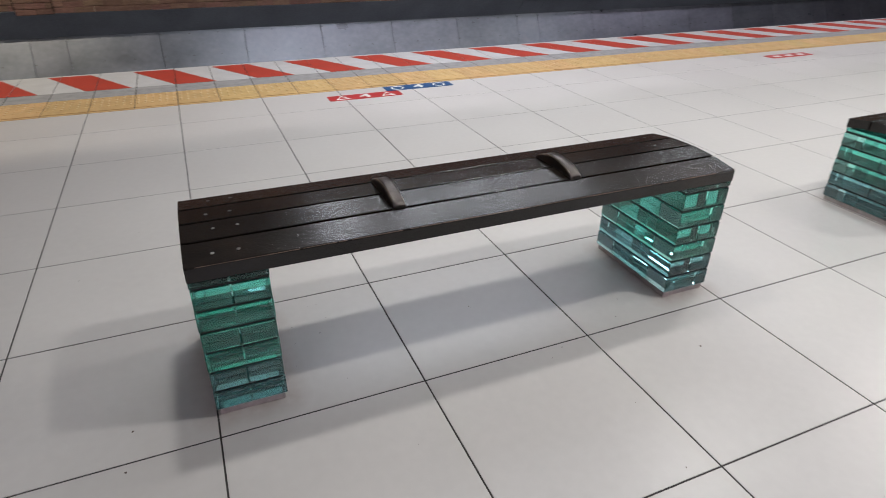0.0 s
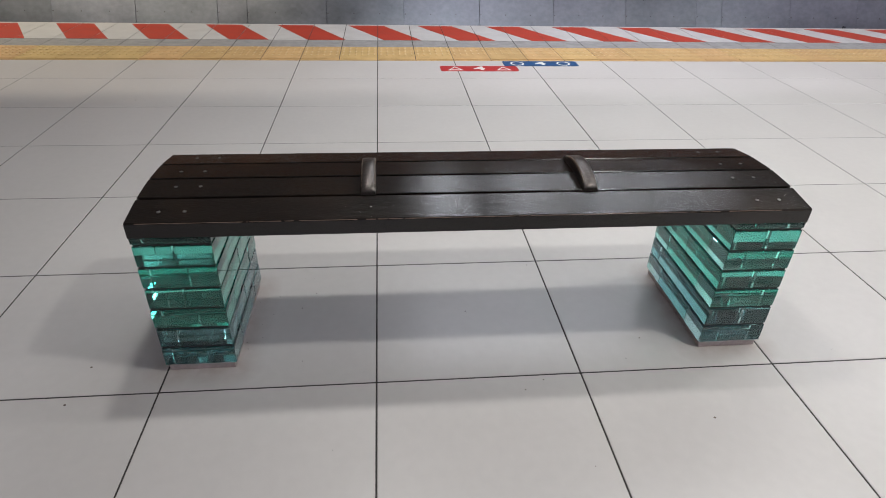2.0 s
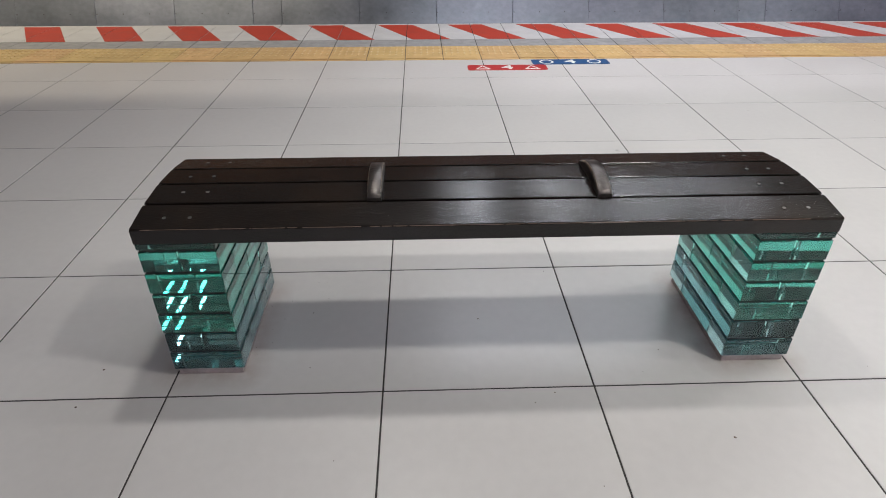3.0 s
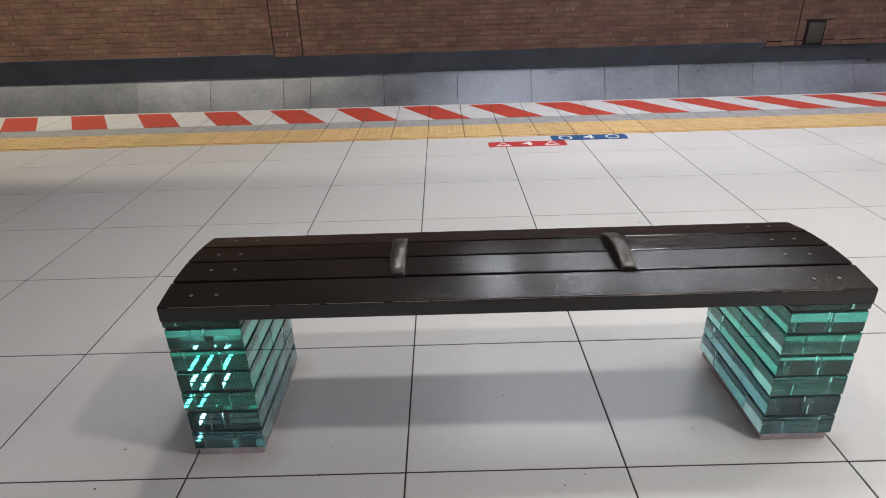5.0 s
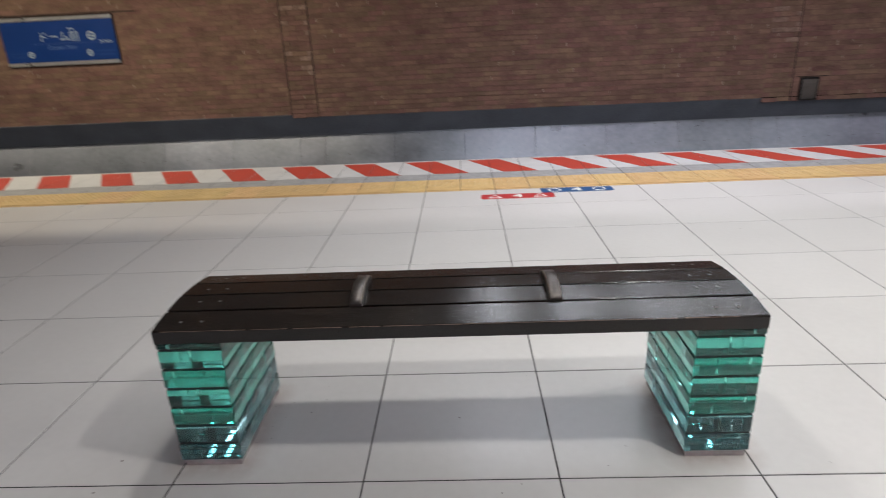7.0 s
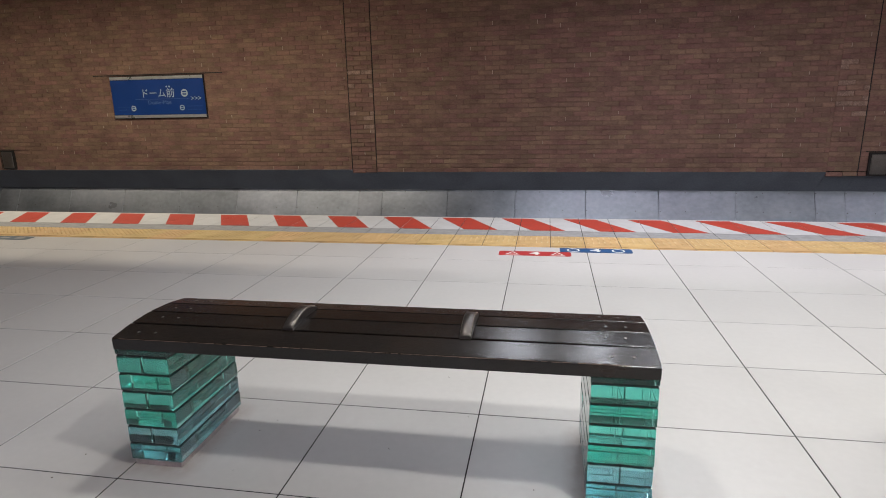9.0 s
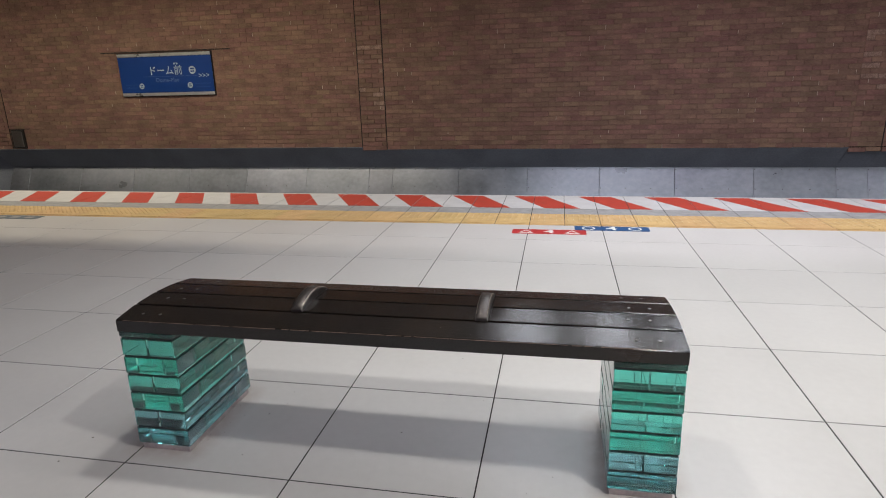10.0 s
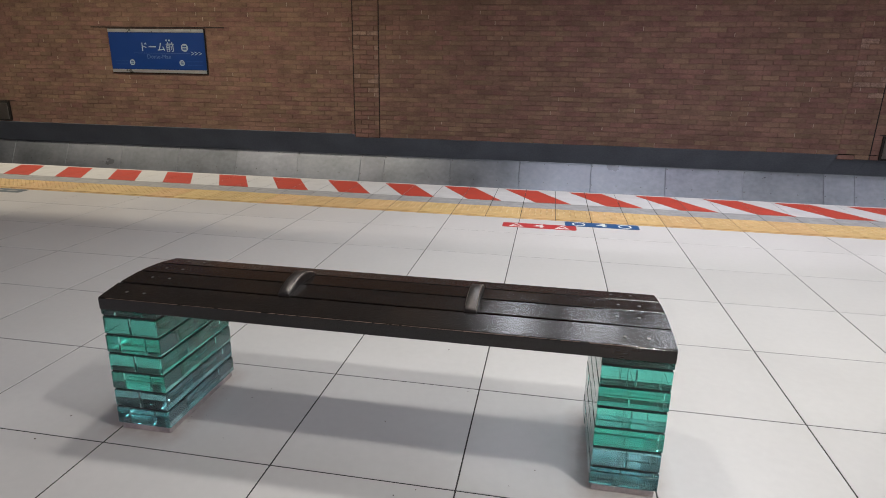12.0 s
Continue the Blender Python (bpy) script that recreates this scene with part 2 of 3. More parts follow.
# ---- mesh helpers ----
def box_bm(x0, x1, y0, y1, z0, z1, bevel=0.0, bm=None):
    own = bm is None
    bm = bm or bmesh.new()
    v = [bm.verts.new((x, y, z)) for z in (z0, z1) for y in (y0, y1) for x in (x0, x1)]
    fs = [bm.faces.new([v[i] for i in f]) for f in ((0, 2, 3, 1), (4, 5, 7, 6), (0, 1, 5, 4), (2, 6, 7, 3), (0, 4, 6, 2), (1, 3, 7, 5))]
    if bevel and own:
        bmesh.ops.bevel(bm, geom=bm.edges[:], offset=bevel, segments=1, affect="EDGES", profile=0.5)
    return bm


def mesh_of(name, bm, material):
    me = bpy.data.meshes.new(name)
    bm.normal_update()
    bm.to_mesh(me)
    bm.free()
    me.materials.append(material)
    return me


def part(name, bm, material, parent, label=""):
    ob = new(name, mesh_of(name, bm, material))
    ob.parent = parent
    return tagged(ob, label) if label else ob


def piece(name, me, parent, x=0, y=0, z=0, rz=0):
    ob = new(name, me)
    ob.parent = parent
    ob.matrix_basis = pose(x, y, z, 0, 0, rz)
    return ob


def empty(name, x=0, y=0, z=0):
    ob = new(name)
    ob.empty_display_size = 0.1
    ob.matrix_basis = pose(x, y, z)
    return ob


def flat_poly(pts, z0, z1, bm=None):
    """A thin plate with the outline pts."""
    bm = bm or bmesh.new()
    lo = [bm.verts.new((x, y, z0)) for x, y in pts]
    hi = [bm.verts.new((x, y, z1)) for x, y in pts]
    bm.faces.new(hi)
    bm.faces.new(lo[::-1])
    k = len(pts)
    for i in range(k):
        bm.faces.new((lo[i], lo[(i + 1) % k], hi[(i + 1) % k], hi[i]))
    return bm


def ring_poly(outer, inner, z0, z1, bm=None):
    bm = bm or bmesh.new()
    k = len(outer)
    rows = [[bm.verts.new((x, y, z)) for x, y in pts] for pts, z in ((outer, z1), (inner, z1), (inner, z0), (outer, z0))]
    for r in range(4):
        a, b = rows[r], rows[(r + 1) % 4]
        for i in range(k):
            bm.faces.new((a[i], a[(i + 1) % k], b[(i + 1) % k], b[i]))
    return bm


def round_rect(w, h, r, n=5):
    out = []
    for cx, cy, a0 in ((w / 2 - r, h / 2 - r, 0), (-w / 2 + r, h / 2 - r, 90), (-w / 2 + r, -h / 2 + r, 180), (w / 2 - r, -h / 2 + r, 270)):
        for i in range(n + 1):
            a = radians(a0 + 90 * i / n)
            out.append((cx + r * math.cos(a), cy + r * math.sin(a)))
    return out


def circle(r, n=24, cx=0, cy=0):
    return [(cx + r * math.cos(2 * math.pi * i / n), cy + r * math.sin(2 * math.pi * i / n)) for i in range(n)]


def letters(name, text, size, material, parent, m, extrude=0.0008, bold=0.0):
    """Raised lettering, as a mesh, centred on m."""
    cu = bpy.data.curves.new(name, "FONT")
    cu.body, cu.size, cu.align_x, cu.align_y, cu.extrude, cu.offset = text, size, "CENTER", "CENTER", extrude, bold
    cu.resolution_u = 3
    tmp = new(name, cu)
    bpy.context.view_layer.update()
    me = bpy.data.meshes.new_from_object(tmp.evaluated_get(bpy.context.evaluated_depsgraph_get()))
    bpy.data.objects.remove(tmp)
    me.materials.clear()
    me.materials.append(material)
    ob = new(name, me)
    ob.parent = parent
    ob.matrix_basis = m
    return ob


# ---- large structure ----
X0, X1 = -15.0, 17.4
T = 0.6
Y_BACK, Y_YEL, Y_GREY, Y_STRIPE, Y_PAINT, Y_EDGE = -5.4, 3.475, 3.905, 4.14, 4.72, 4.785
WALL_Y, PANEL_Y = 7.70, 8.0

floor = tagged(part("floor", box_bm(X0, X1, Y_BACK, Y_YEL, -0.16, -0.0014), M_GROUT, None), "pale grey-white porcelain platform floor with dark grout joints", "floor", kind="structure")
edge = tagged(part("platform_edge", box_bm(X0, X1, Y_YEL, Y_EDGE - 0.003, -1.1, -0.0014), M_GROUT, None), "concrete platform edge with yellow tactile tiles and red and white stripes", "platform edge", kind="structure")
tagged(part("ground", box_bm(X0, X1, Y_EDGE, PANEL_Y + 0.4, -1.3, -1.1), M_TRACK, None), "dark track bed below the platform", "track bed", kind="structure")
ceiling = tagged(part("ceiling", box_bm(X0, X1, Y_BACK, WALL_Y, 3.25, 3.4), M_CEIL, None), "plain pale ceiling over the platform and track", "ceiling", kind="structure")
# unseen beam placed so the track lamps' light stops in a line on the floor
tagged(part("ceiling_beam", box_bm(X0, X1, 4.42, 4.77, 2.6, 3.246), M_CEIL, None), "unseen downstand added to cut off the track lamps' light", "ceiling", kind="structure")
tagged(part("wall_south", box_bm(X0, X1, Y_BACK - 0.2, Y_BACK, -0.16, 3.4), M_PLAIN, None), "plain grey wall behind the platform", "wall", kind="structure")
tagged(part("wall_west", box_bm(X0 - 0.2, X0, Y_BACK - 0.2, PANEL_Y + 0.4, -1.3, 3.4), M_PLAIN, None), "plain grey end wall", "wall", kind="structure")
tagged(part("wall_east", box_bm(X1, X1 + 0.2, Y_BACK - 0.2, PANEL_Y + 0.4, -1.3, 3.4), M_PLAIN, None), "plain grey end wall", "wall", kind="structure")
wall = tagged(part("wall_north", box_bm(X0, X1, WALL_Y + 0.0048, WALL_Y + 0.35, 0.16, 3.4), M_MORTAR, None), "brown red brick wall across the track", "wall", kind="structure")
plinth = tagged(part("wall_plinth", box_bm(X0, X1, PANEL_Y + 0.03, PANEL_Y + 0.35, -1.1, 0.06), M_DARKSTEEL, None), "sloped dark steel and grey metal panels under the brick wall", "wall panelling", kind="structure")

# pilasters between dark joints, every 7.07 m
PITCH = 7.07
PIL = [(-2.27 + PITCH * k, -1.86 + PITCH * k) for k in range(-1, 3)]

PANEL_LEAN = 25.0


def strip_top(x):
    """Height at which the bricks begin over the sloped strip."""
    return 0.19 if x < PIL[1][0] else 0.14 if x < PIL[1][1] else 0.15 if x < PIL[2][0] else 0.09


# grey metal panels below, one for each 1.11 m, and the dark sloped strip above them
joints = []
for a, b in PIL:
    joints += [a, b] + [b + 1.11 * i for i in range(1, 6)]
joints = sorted(j for j in joints if X0 < j < X1)
bolt_me = mesh_of("bolt", flat_poly(circle(0.008, 8), 0, 0.006), M_BOLT)
for a, b in zip(joints[:-1], joints[1:]):
    panel = part("metal_panel", box_bm(a + 0.002, b - 0.002, 0.0, 0.015, -1.12, 0.0, 0.002), M_STEEL, plinth)
    panel.matrix_basis = pose(0, PANEL_Y, -0.17, -PANEL_LEAN, 0, 0)
    n_b = 3 if b - a > 0.6 else 1
    for i in range(n_b):
        for z in (-0.04, -0.34):
            bo = piece("bolt", bolt_me, panel)
            bo.matrix_basis = pose(a + 0.02 + (b - a) * i / 3, 0.0, z, 90, 0, 0)
    low = strip_top(a + 0.01)
    bm = bmesh.new()
    prof = [(PANEL_Y - 0.006, -0.17), (PANEL_Y - 0.006 - (low + 0.17) * 0.95, low), (WALL_Y + 0.04, low), (PANEL_Y + 0.012, -0.165)]
    va = [bm.verts.new((a + 0.0004, y, z)) for y, z in prof]
    vb = [bm.verts.new((b - 0.0004, y, z)) for y, z in prof]
    for i in range(4):
        bm.faces.new((va[i], vb[i], vb[(i + 1) % 4], va[(i + 1) % 4]))
    bm.faces.new(va[::-1])
    bm.faces.new(vb)
    bmesh.ops.recalc_face_normals(bm, faces=bm.faces[:])
    part("sloped_strip", bm, M_DARKSTEEL, plinth)


# ---- station name board ----
def name_board():
    x0, x1, z0, z1 = -6.46, -4.73, 1.06, 1.755
    y = WALL_Y - 0.02
    cx, cz = (x0 + x1) / 2, (z0 + z1) / 2
    root = empty("station_sign", cx, y, cz)
    tagged(root, "blue station name board in a steel frame on the brick wall", "station sign")
    w, h = (x1 - x0) / 2, (z1 - z0) / 2
    part("backing", box_bm(-w, w, 0.0, 0.03, -h, h), M_GAP, root, "dark recess round the board")
    part("face", box_bm(-w + 0.009, w - 0.009, -0.012, -0.001, -h + 0.062, h - 0.062, 0.002), M_BLUE, root, "blue enamel face")
    for z in (h - 0.034, -h + 0.034):
        part("rail", box_bm(-w + 0.012, w - 0.012, -0.022, -0.002, z - 0.026, z + 0.026, 0.004), M_STAIN, root, "bright steel rail")
    up = lambda x, z: pose(x, -0.0135, z, 90, 0, 0)
    letters("name_lettering", "ドーム前", 0.158, M_SIGNINK, root, up(0.005, 0.055), bold=0.001)
    letters("latin_lettering", "Dome-Mae", 0.095, M_INKDIM, root, up(0.025, -0.088))
    letters("chevron_lettering", ">>>", 0.115, M_SIGNINK, root, up(0.70, -0.035))
    part("rule", box_bm(-0.42, 0.58, -0.0145, -0.0125, -0.033, -0.029), M_INKDIM, root)
    for x, z, r in ((0.50, 0.058, 0.062), (-0.47, -0.178, 0.046), (0.43, -0.178, 0.046)):
        d = flat_poly(circle(r, 28), 0, 0.002)
        disc = part("badge", d, M_SIGNINK, root, "white round badge")
        disc.matrix_basis = up(x, z)
        for dz in (0.35, -0.3):
            bar = part("badge_bar", box_bm(-r * 0.55, r * 0.55, dz * r - r * 0.17, dz * r + r * 0.17, 0.0022, 0.003), M_BLUE, disc)
    for x, z, ww in ((-0.66, -0.155, 0.24), (-0.66, -0.205, 0.2), (0.66, -0.155, 0.28), (0.66, -0.21, 0.26)):
        part("small_print", box_bm(x - ww / 2, x + ww / 2, -0.0145, -0.0125, z - 0.008, z + 0.008), M_INKFAINT, root)
    for x, ww in ((0.0, 0.03), (0.05, 0.03)):
        part("reading_mark", box_bm(x + 0.17, x + 0.17 + ww, -0.0145, -0.0125, 0.155, 0.18), M_SIGNINK, root)
    # the long joint in the brickwork over the board
    part("lintel_joint", box_bm(-1.18, 1.20, 0.008, 0.03, h + 0.012, h + 0.026), M_GAP, root)


name_board()


def wall_box(x, z):
    root = empty("wall_box", x, WALL_Y - 0.03, z)
    tagged(root, "small steel hatch box set in the brick wall", "wall box")
    part("surround", box_bm(-0.13, 0.13, 0.0, 0.06, -0.165, 0.165), M_GAP, root, "dark recessed surround")
    part("cover", box_bm(-0.108, 0.108, -0.012, -0.002, -0.14, 0.14, 0.006), M_BOXSTEEL, root, "brushed steel cover")
    # near-black strip standing for the groove in the brickwork over the box
    part("hood", box_bm(-0.17, 0.26, 0.022, 0.04, 0.172, 0.182), M_GAP, root)


wall_box(-8.75, 0.37)
wall_box(5.45, 0.26)


# ---- floor marks ----
def floor_mark(x, y, film, sign, label, plain=False):
    root = empty("floor_sign", x, y, 0.0)
    tagged(root, label, "floor sign")
    part("film", flat_poly(round_rect(0.595, 0.138, 0.022), 0.0004, 0.002), film, root)
    if plain:
        for dx in (-0.17, 0.0, 0.17):
            part("mark_bar", flat_poly(round_rect(0.10, 0.06, 0.02), 0.0021, 0.003), M_INK if sign == "triangle" else M_PLAIN, root)
            root.children[-1].location.x = dx
        return
    if sign == "circle":
        for dx in (-0.185, 0.185):
            part("ring", ring_poly(circle(0.054, 28, dx), circle(0.041, 28, dx), 0.0021, 0.003), M_INK, root)
    else:
        for dx in (-0.185, 0.185):
            tri = lambda s: [(dx - 0.06 * s, -0.045 * s - 0.002), (dx + 0.06 * s, -0.045 * s - 0.002), (dx, 0.055 * s - 0.002)]
            part("triangle", ring_poly(tri(1.0), tri(0.62), 0.0021, 0.003), M_INK, root)
    letters("numeral", "4", 0.135, M_INK, root, pose(0, 0, 0.0025) @ Matrix.Diagonal((1.3, 1, 1, 1)), 0.0005, 0.003)


floor_mark(0.77, 3.245, M_REDFILM, "triangle", "red floor sticker with two white triangles and a 4")
floor_mark(1.275, 3.388, M_BLUEFILM, "circle", "blue floor sticker with two white circles and a 4")
floor_mark(5.45, 3.245, M_REDFILM, "triangle", "red floor sticker with plain white bars", True)
floor_mark(-4.52, 3.388, M_DARKFILM, "circle", "dark floor sticker with plain bars at the tactile strip", True)


# ---- specks of dirt on the floor ----
rng = random.Random(4)
specks = bmesh.new()
spots = [(0.294, 0.309), (0.482, -0.022), (0.422, -0.058), (0.51, -0.568), (-0.834, -0.031), (-0.821, 0.113), (0.918, -0.194), (0.424, 0.915)]
spots += [(rng.uniform(-3, 4), rng.uniform(-1.0, 2.8)) for _ in range(30)]
spots += [(rng.uniform(-0.4, -0.2), rng.uniform(0.05, 0.55)) for _ in range(12)]
for i, (x, y) in enumerate(spots):
    r = (0.0030 if i < 8 else rng.uniform(0.0008, 0.0022)) * rng.uniform(0.8, 1.2)
    out = [(x + r * rng.uniform(0.6, 1.3) * math.cos(a), y + r * rng.uniform(0.5, 1.1) * math.sin(a)) for a in (0, 1, 2.1, 3.1, 4.2, 5.2)]
    flat_poly(out, 0.0003, 0.0011, specks)
tagged(part("dirt_specks", specks, M_SPECK, None), "small dark specks of dirt on the floor tiles", "dirt", kind="stuff")


# ---- benches ----
D0, D1 = 0.0, 0.425          # depth of a bench, front to back
LEN = 1.795
COURSE, BRICK_H = 0.0675, 0.0595


def arch(y):
    return 0.020 * (1 - ((y - 0.2125) / 0.2125) ** 2)


def glass_leg(root, x, courses, z0):
    """A pier of solid glass bricks in alternating courses with dark spacers between them."""
    w, d = 0.2, 0.425
    part("base_plate", box_bm(x + 0.008, x + w - 0.008, 0.007, d - 0.008, 0.0, 0.021, 0.002), M_BASE, root, "scuffed steel base plate")
    kinds = []
    for glass, h in ((M_GLASSFLOORLIT, BRICK_H), (M_GLASS, BRICK_H), (M_GLASS, 0.0165)):
        head = mesh_of("glass_brick", box_bm(0.001, w - 0.001, 0.0022, 0.1048, 0, h, 0.0008), glass)
        side = mesh_of("glass_brick", box_bm(0.0022, 0.0978, 0.0022, 0.2098, 0, h, 0.0008), glass)
        kinds.append((head, side))
    rim = lambda e: [(e, e), (w - e, e), (w - e, d - e), (e, d - e)]
    pad = mesh_of("spacer", ring_poly(rim(0.0055), rim(0.0105), 0, 0.0062), M_PAD)
    for k in range(courses + 1):
        z = z0 + k * COURSE
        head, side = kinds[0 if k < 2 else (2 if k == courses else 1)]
        if k % 2 == 0:
            lay = [(head, x, 0), (side, x, 0.107), (side, x + 0.1, 0.107), (head, x, 0.318)]
        else:
            lay = [(side, x + i * 0.1, j * 0.2125) for i in (0, 1) for j in (0, 1)]
        for me, bx, by in lay:
            piece("glass_brick", me, root, bx, by, z)
        if k < courses:
            piece("spacer", pad, root, x, 0, z + BRICK_H + 0.0009)
    top = z0 + courses * COURSE
    return top + 0.018


def seat_board(y0, y1, z):
    """A long board, tilted to follow the arch, with softened and slightly uneven edges."""
    bm = bmesh.new()
    n = 60
    rng = random.Random(int(y0 * 1000))
    th = 0.042
    za, zb = z + arch(y0), z + arch(y1)
    rows = []
    for i in range(n + 1):
        x = LEN * i / n
        j = [rng.uniform(-0.00018, 0.00018) for _ in range(4)]
        e = 0.004 if y0 < 0.001 else 0.0018
        prof = [(y0, za - th), (y0 + j[0], za - e + j[1]), (y0 + e + j[2], za + j[0] * 0.6), (y1 - e * 0.7 + j[3], zb + j[1] * 0.6), (y1 + j[2] * 0.5, zb - e * 0.7 + j[3]), (y1, zb - th)]
        rows.append([bm.verts.new((x, y, zz)) for y, zz in prof])
    for a, b in zip(rows[:-1], rows[1:]):
        for k in range(6):
            bm.faces.new((a[k], b[k], b[(k + 1) % 6], a[(k + 1) % 6]))
    bm.faces.new(rows[0])
    bm.faces.new(rows[-1][::-1])
    bmesh.ops.recalc_face_normals(bm, faces=bm.faces[:])
    return bm


def worn_edge(y, z, seed, count):
    """Short rubbed patches of bare wood along a board's edge."""
    bm = bmesh.new()
    rng = random.Random(seed)
    for _ in range(count):
        x = rng.uniform(0.02, LEN - 0.1)
        ln = rng.uniform(0.006, 0.04) * rng.uniform(0.3, 1)
        h = rng.uniform(0.0001, 0.0007)
        k = max(2, int(ln / 0.006))
        lo, hi = [], []
        for i in range(k + 1):
            xx = x + ln * i / k
            g = math.sin(math.pi * (i + 0.15) / (k + 0.3)) * rng.uniform(0.4, 1)
            lo.append(bm.verts.new((xx, y + 0.0004 - h * g * 0.3, z - 0.0006 - h * g)))
            hi.append(bm.verts.new((xx, y + 0.0013 + h * g * 0.8, z + 0.0007 + h * g * 0.2)))
        for i in range(k):
            bm.faces.new((lo[i], lo[i + 1], hi[i + 1], hi[i]))
    return bm


def arm_bar(z):
    """A low arched bar standing across the boards."""
    bm = bmesh.new()
    n, w, y0, y1 = 14, 0.0192, 0.105, 0.325
    rows = []
    for i in range(n + 1):
        u = i / n
        y = y0 + (y1 - y0) * u
        zt = z + arch(y) + 0.009 + 0.024 * math.sin(math.pi * u) ** 0.8
        zb = z + arch(y) - 0.001
        rows.append([bm.verts.new(c) for c in ((-w, y, zb), (-w, y, zt - 0.003), (-w + 0.003, y, zt), (w - 0.003, y, zt), (w, y, zt - 0.003), (w, y, zb))])
    for a, b in zip(rows[:-1], rows[1:]):
        for k in range(6):
            f = bm.faces.new((a[k], b[k], b[(k + 1) % 6], a[(k + 1) % 6]))
            f.smooth = k == 2
    bm.faces.new(rows[0])
    bm.faces.new(rows[-1][::-1])
    bmesh.ops.recalc_face_normals(bm, faces=bm.faces[:])
    rim = bmesh.new()
    for s in (-1, 1):
        prev = None
        for i in range(1, n):
            u = i / n
            y = y0 + (y1 - y0) * u
            zt = z + arch(y) + 0.009 + 0.024 * math.sin(math.pi * u) ** 0.8
            h = 0.0016 * (0.5 + 0.5 * abs(math.sin(i * 2.3)))
            cur = (rim.verts.new((s * (w + 0.0004), y, zt - 0.003 - h)), rim.verts.new((s * (w - 0.0025), y, zt + 0.0006)))
            if prev:
                rim.faces.new((prev[0], cur[0], cur[1], prev[1]))
            prev = cur
    return bm, rim


def bench(courses, label):
    root = empty("bench")
    tagged(root, label, "bench", group="platform benches")
    zt = 0
    for x in (0.0, LEN - 0.2):
        zt = glass_leg(root, x, courses, 0.0255)
    top = zt + 0.043
    wb = (D1 - 0.0) / 4
    for i in range(4):
        y0, y1 = i * wb + (0.0042 if i else 0), (i + 1) * wb - (0.0042 if i < 3 else 0)
        board = part("seat_board", seat_board(y0, y1, top), M_WOOD, root)
        if i == 0:
            worn = part("worn_edge", worn_edge(y0, top + arch(y0) - 0.0016, 5, 260), M_WOODWORN, board, "rubbed bare wood along the front edge")
            tagged(worn, kind="stuff")
        screw = mesh_of("screw", flat_poly(circle(0.0052, 10), 0, 0.0012), M_SCREW)
        ym = (y0 + y1) / 2 + (0.004 if i % 2 else -0.006)
        slope = math.degrees(math.atan2(arch(y1) - arch(y0), y1 - y0))
        frac = (ym - y0) / (y1 - y0)
        zz = top + arch(y0) * (1 - frac) + arch(y1) * frac + 0.0004
        for sx in (0.072 + 0.012 * (i % 2), 0.136 + 0.012 * (i % 2), LEN - 0.072 - 0.012 * (i % 2), LEN - 0.136 - 0.012 * (i % 2)):
            so = piece("screw", screw, board)
            so.matrix_basis = pose(sx, ym, zz, slope, 0, 0)
    # unseen strips added under the joints of the boards to block light leaking through
    for i in (1, 2, 3):
        y, zb = i * wb, top + arch(i * wb) - 0.0425
        part("batten", box_bm(0.02, LEN - 0.02, y - 0.022, y + 0.022, zb - 0.009, zb, 0.001), M_WOOD, root)
    for x in (0.595, 1.205):
        bm, rim = arm_bar(top)
        bar = part("arm_bar", bm, M_BRONZE, root, "low arched bronze bar across the boards")
        bar.location.x = x
        tagged(part("worn_rim", rim, M_BRONZEWORN, bar, "rubbed bright edge"), kind="stuff")
    return root


b1 = bench(6, "dark stained slatted bench on green glass brick legs")
b1.matrix_basis = pose(-0.6, 0.08, 0)
b2 = bench(5, "lower dark slatted bench on green glass brick legs")
b2.matrix_basis = pose(2.4, 0.08, 0)


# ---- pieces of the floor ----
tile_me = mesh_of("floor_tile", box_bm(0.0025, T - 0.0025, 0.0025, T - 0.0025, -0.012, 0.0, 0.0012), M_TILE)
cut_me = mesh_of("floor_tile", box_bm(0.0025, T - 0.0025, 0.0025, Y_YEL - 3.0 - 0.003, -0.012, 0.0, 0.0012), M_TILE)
far = bmesh.new()
ix0, ix1 = round(X0 / T), round(X1 / T)
iy0 = round(Y_BACK / T)
for i in range(ix0, ix1):
    for j in range(iy0, 6):
        near = -8 <= i < 11 and -5 <= j
        if near:
            piece("floor_tile", cut_me if j == 5 else tile_me, floor, i * T, j * T, 0)
        else:
            box_bm(i * T + 0.0025, i * T + T - 0.0025, j * T + 0.0025, (Y_YEL if j == 5 else j * T + T) - 0.0025, -0.012, 0.0, bm=far)
tagged(part("far_floor_tiles", far, M_TILE_FAR, floor), kind="stuff")

# tactile tiles with domes and a raised bar on the inner side
bm = box_bm(0.0025, 0.2975, 0.002, Y_GREY - Y_YEL - 0.002, -0.012, 0.001, 0.001)
for a in range(6):
    for b in range(6):
        cx, cy = 0.05 * a + 0.025, 0.125 + 0.05 * b + 0.025
        if cy > Y_GREY - Y_YEL - 0.01:
            continue
        lo = [bm.verts.new((x, y, 0.001)) for x, y in circle(0.0115, 8, cx, cy)]
        hi = [bm.verts.new((x, y, 0.006)) for x, y in circle(0.007, 8, cx, cy)]
        bm.faces.new(hi).material_index = 1
        for i in range(8):
            bm.faces.new((lo[i], lo[(i + 1) % 8], hi[(i + 1) % 8], hi[i]))
box_bm(0.006, 0.294, 0.03, 0.065, 0.0, 0.006, bm=bm)
tactile_me = mesh_of("tactile_tile", bm, M_YELLOW)
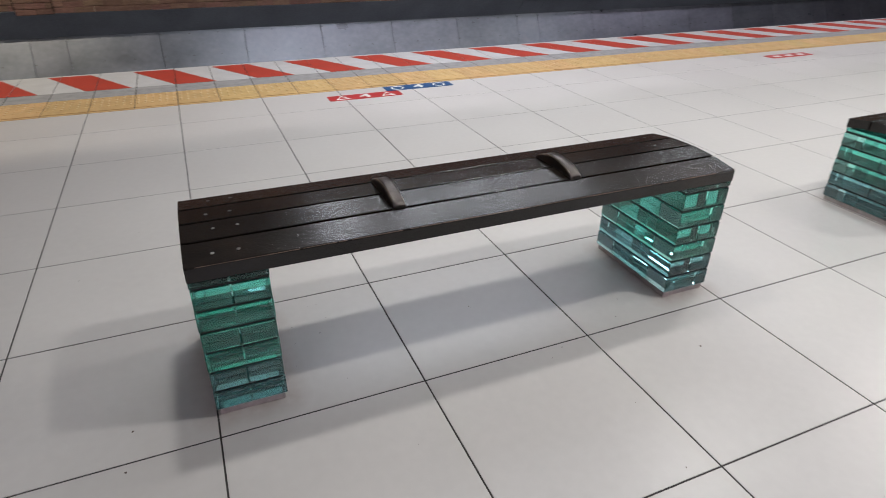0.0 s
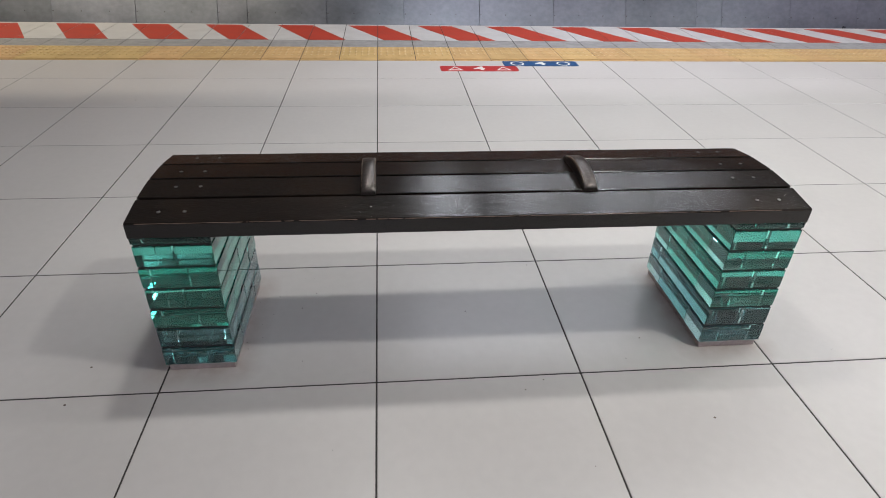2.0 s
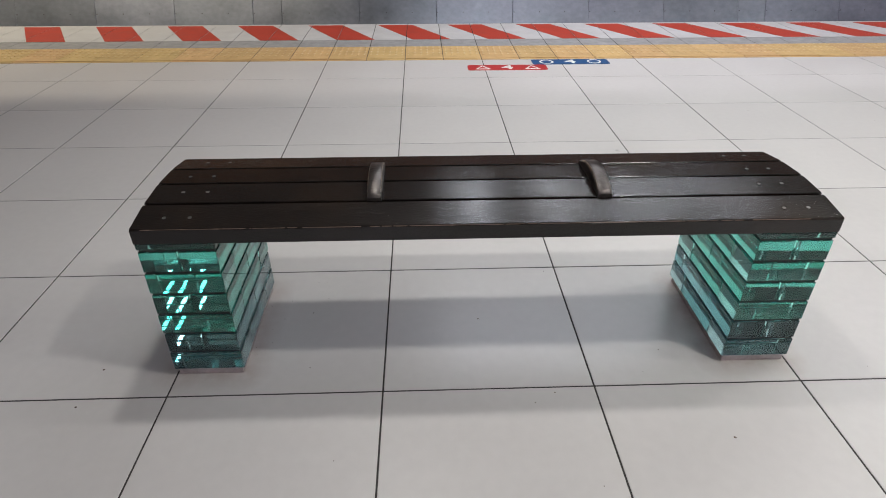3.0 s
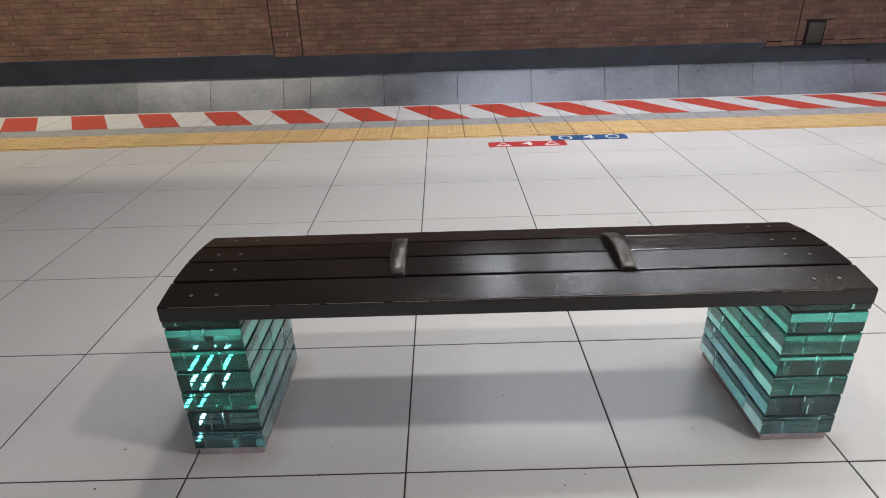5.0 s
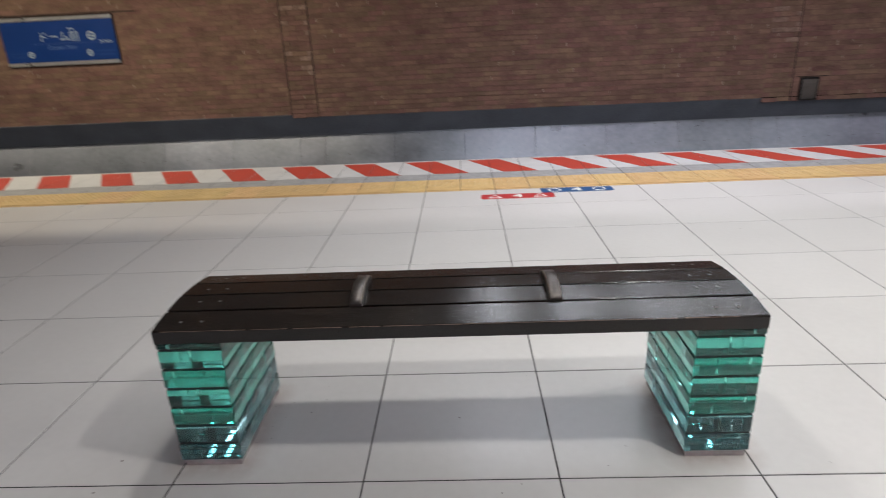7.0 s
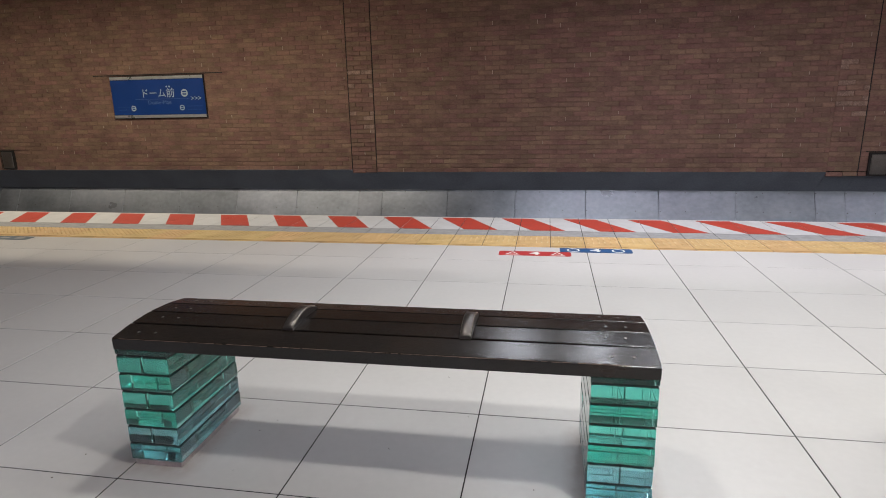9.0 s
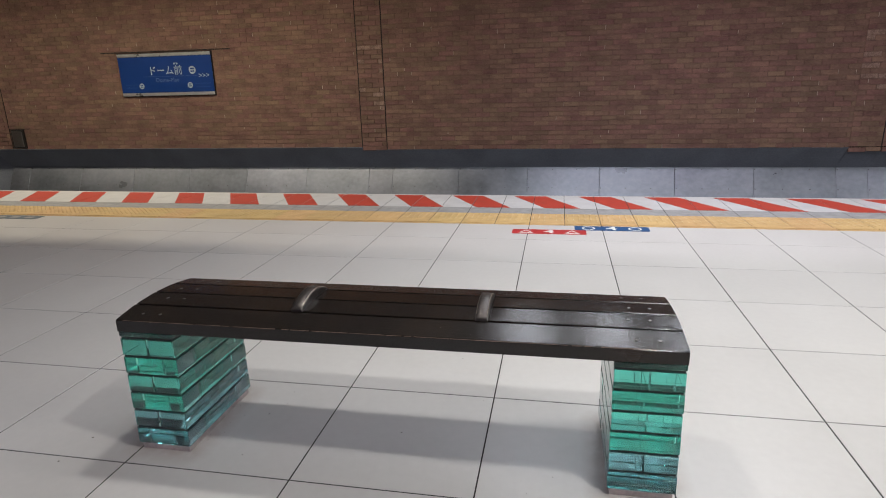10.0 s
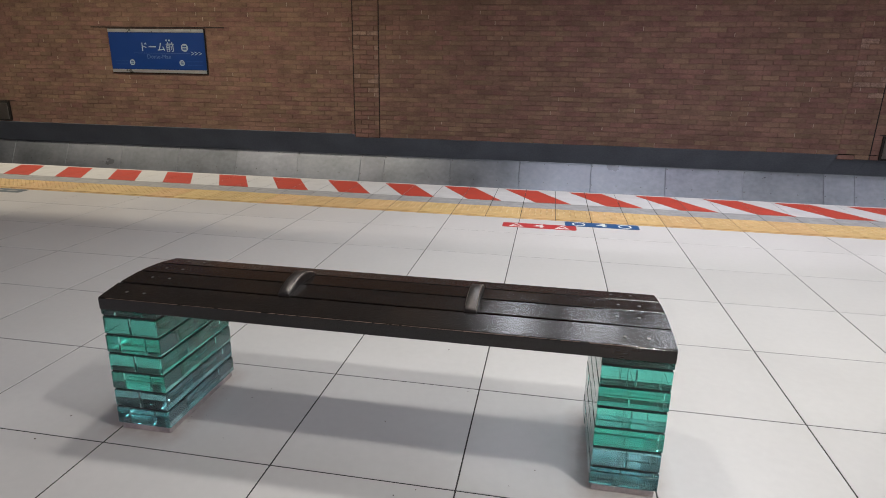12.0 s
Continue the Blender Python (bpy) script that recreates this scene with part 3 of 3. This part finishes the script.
tactile_me.materials.append(M_YELLOWPALE)
slab_me = mesh_of("edge_slab", box_bm(0.0022, 0.2978, Y_GREY - Y_YEL + 0.001, Y_EDGE - Y_YEL, -0.05, 0.0, 0.002), M_SLAB)
white_me = mesh_of("white_band", box_bm(0.003, 0.297, Y_STRIPE - Y_YEL, Y_EDGE - Y_YEL - 0.02, 0.0004, 0.0018), M_WHITE)
for i in range(round(X0 / 0.3), round(X1 / 0.3)):
    piece("tactile_tile", tactile_me, edge, i * 0.3, Y_YEL, 0)
    slab = piece("edge_slab", slab_me, edge, i * 0.3, Y_YEL, 0)
    piece("white_band", white_me, slab)


def clip_x(pts, lim, keep_low):
    out = []
    for (xa, ya), (xb, yb) in zip(pts, pts[1:] + pts[:1]):
        ina, inb = ((xa <= lim), (xb <= lim)) if keep_low else ((xa >= lim), (xb >= lim))
        if ina:
            out.append((xa, ya))
        if ina != inb:
            k = (lim - xa) / (xb - xa)
            out.append((lim, ya + k * (yb - ya)))
    return out


RED_W, RED_STEP, RED_LEAN = 0.328, 0.6605, 0.334
for k in range(-22, 25):
    xt = 0.383 + RED_STEP * k
    pts = [(xt + RED_LEAN, Y_STRIPE), (xt + RED_LEAN + RED_W, Y_STRIPE), (xt + RED_W, Y_PAINT), (xt, Y_PAINT)]
    bm = bmesh.new()
    for c in range(math.floor(xt / 0.3), math.ceil((xt + RED_W + RED_LEAN) / 0.3)):
        p = clip_x(clip_x(pts, c * 0.3 + 0.003, False), c * 0.3 + 0.297, True)
        if len(p) >= 3:
            flat_poly(p, 0.0020, 0.0034, bm)
    if X0 + 0.5 < xt < X1 - 1:
        part("red_stripe", bm, M_RED, edge)
    else:
        bm.free()

# ---- pieces of the brick wall ----
BL, BH, BJ, BV = 0.213, 0.061, 0.009, 0.007
rng = random.Random(11)
brick_me = [mesh_of("brick", box_bm(0, BL, -0.001 * k, 0.02, 0, BH, 0.003), M_BRICK) for k in (0, 2, 4)]
far_v, far_f = [], []


def far_brick(x0, x1, z0, z1, y):
    s = len(far_v)
    e = 0.003
    far_v.extend([(x0, y + 0.025, z0), (x1, y + 0.025, z0), (x1, y + 0.025, z1), (x0, y + 0.025, z1)])
    far_v.extend([(x0, y + e, z0), (x1, y + e, z0), (x1, y + e, z1), (x0, y + e, z1)])
    far_v.extend([(x0 + e, y, z0 + e), (x1 - e, y, z0 + e), (x1 - e, y, z1 - e), (x0 + e, y, z1 - e)])
    for o in (0, 4):
        for i in range(4):
            j = (i + 1) % 4
            far_f.append((s + o + i, s + o + j, s + o + 4 + j, s + o + 4 + i))
    far_f.append((s + 8, s + 9, s + 10, s + 11))


limes = bmesh.new()


def lime_bit(x, z, y):
    """A pale crumb of lime squeezed out of an upright joint."""
    h = rng.uniform(0.25, 0.95) * BH
    box_bm(x - 0.001, x + BV + rng.uniform(-0.002, 0.004), y - 0.003, y + 0.012, z + rng.uniform(0, BH - h), z + BH, bm=limes)


HOLES = [(-6.48, -4.71, 1.04, 1.775), (-8.88, -8.62, 0.205, 0.535), (5.32, 5.58, 0.095, 0.425)]
GAP = 0.008
bays = []
edges = [X0] + [v for p in PIL for v in p] + [X1]
for i, (a, b) in enumerate(zip(edges[:-1], edges[1:])):
    bays.append((a + (0.001 if a == PIL[2][0] else GAP), b - (0.001 if b == PIL[2][0] else GAP), i % 2 == 1))
count = 0
for a, b, pil in bays:
    if b - a < 0.1:
        continue
    proud = -0.006 if pil and a < 0 else 0.0
    row = 0
    z = strip_top(a)
    while z + BH < 3.24:
        x = a - (BL + BV) * (0.5 if row % 2 else 0)
        while x < b:
            xa, xb = max(x, a), min(x + BL, b)
            hole = any(xa < h1 and xb > h0 and z < h3 and z + BH > h2 for h0, h1, h2, h3 in HOLES)
            if xb - xa > 0.03 and not hole:
                y = WALL_Y + proud + rng.uniform(-0.005, 0.002)
                zz = z + rng.uniform(-0.0045, 0.0045)
                if rng.random() < 0.07 and xb < b - 0.05:
                    lime_bit(xb, zz, y)
                if -0.75 < x < 1.4 and z < 2.2 and xb - xa > BL - 0.001 and count < 300:
                    count += 1
                    piece("brick", brick_me[rng.randrange(3)], wall, xa, y, zz)
                elif pil and (x < a + 0.05 or xb > b - 0.05) and 0.75 < z < 1.75 and -3 < a < 6 and rng.random() < (0.25 if a < 0 else 0.14):
                    bm = box_bm(0, xb - xa, -0.003, 0.02, 0, BH, 0.003)
                    pale = part("brick", bm, M_BRICKPALE, wall, "brick with a pale lime bloom")
                    pale.matrix_basis = pose(xa, y, zz)
                else:
                    far_brick(xa, xb, zz, zz + BH, y)
            elif hole:
                for h0, h1, h2, h3 in HOLES:
                    if z < h3 and z + BH > h2:
                        if xa < h0 and xb > h0 and h0 - xa > 0.03:
                            far_brick(xa, h0, z, z + BH, WALL_Y + proud)
                        if xb > h1 and xa < h1 and xb - h1 > 0.03:
                            far_brick(h1, xb, z, z + BH, WALL_Y + proud)
            x += BL + BV
        z += BH + BJ
        row += 1
me = bpy.data.meshes.new("far_bricks")
me.from_pydata(far_v, [], far_f)
me.materials.append(M_BRICK_FAR)
tagged(part("lime_crumbs", limes, M_LIME, wall), kind="stuff")
fb = new("far_bricks", me)
fb.parent = wall
tagged(fb, kind="stuff")
for a, b in PIL:
    for x in ((a, b) if a < 0 else (b,)):
        part("joint_gap", box_bm(x - GAP + 0.001, x + GAP - 0.001, WALL_Y + 0.001, WALL_Y + 0.0045, 0.15, 3.24), M_GAP, wall, "dark movement joint")
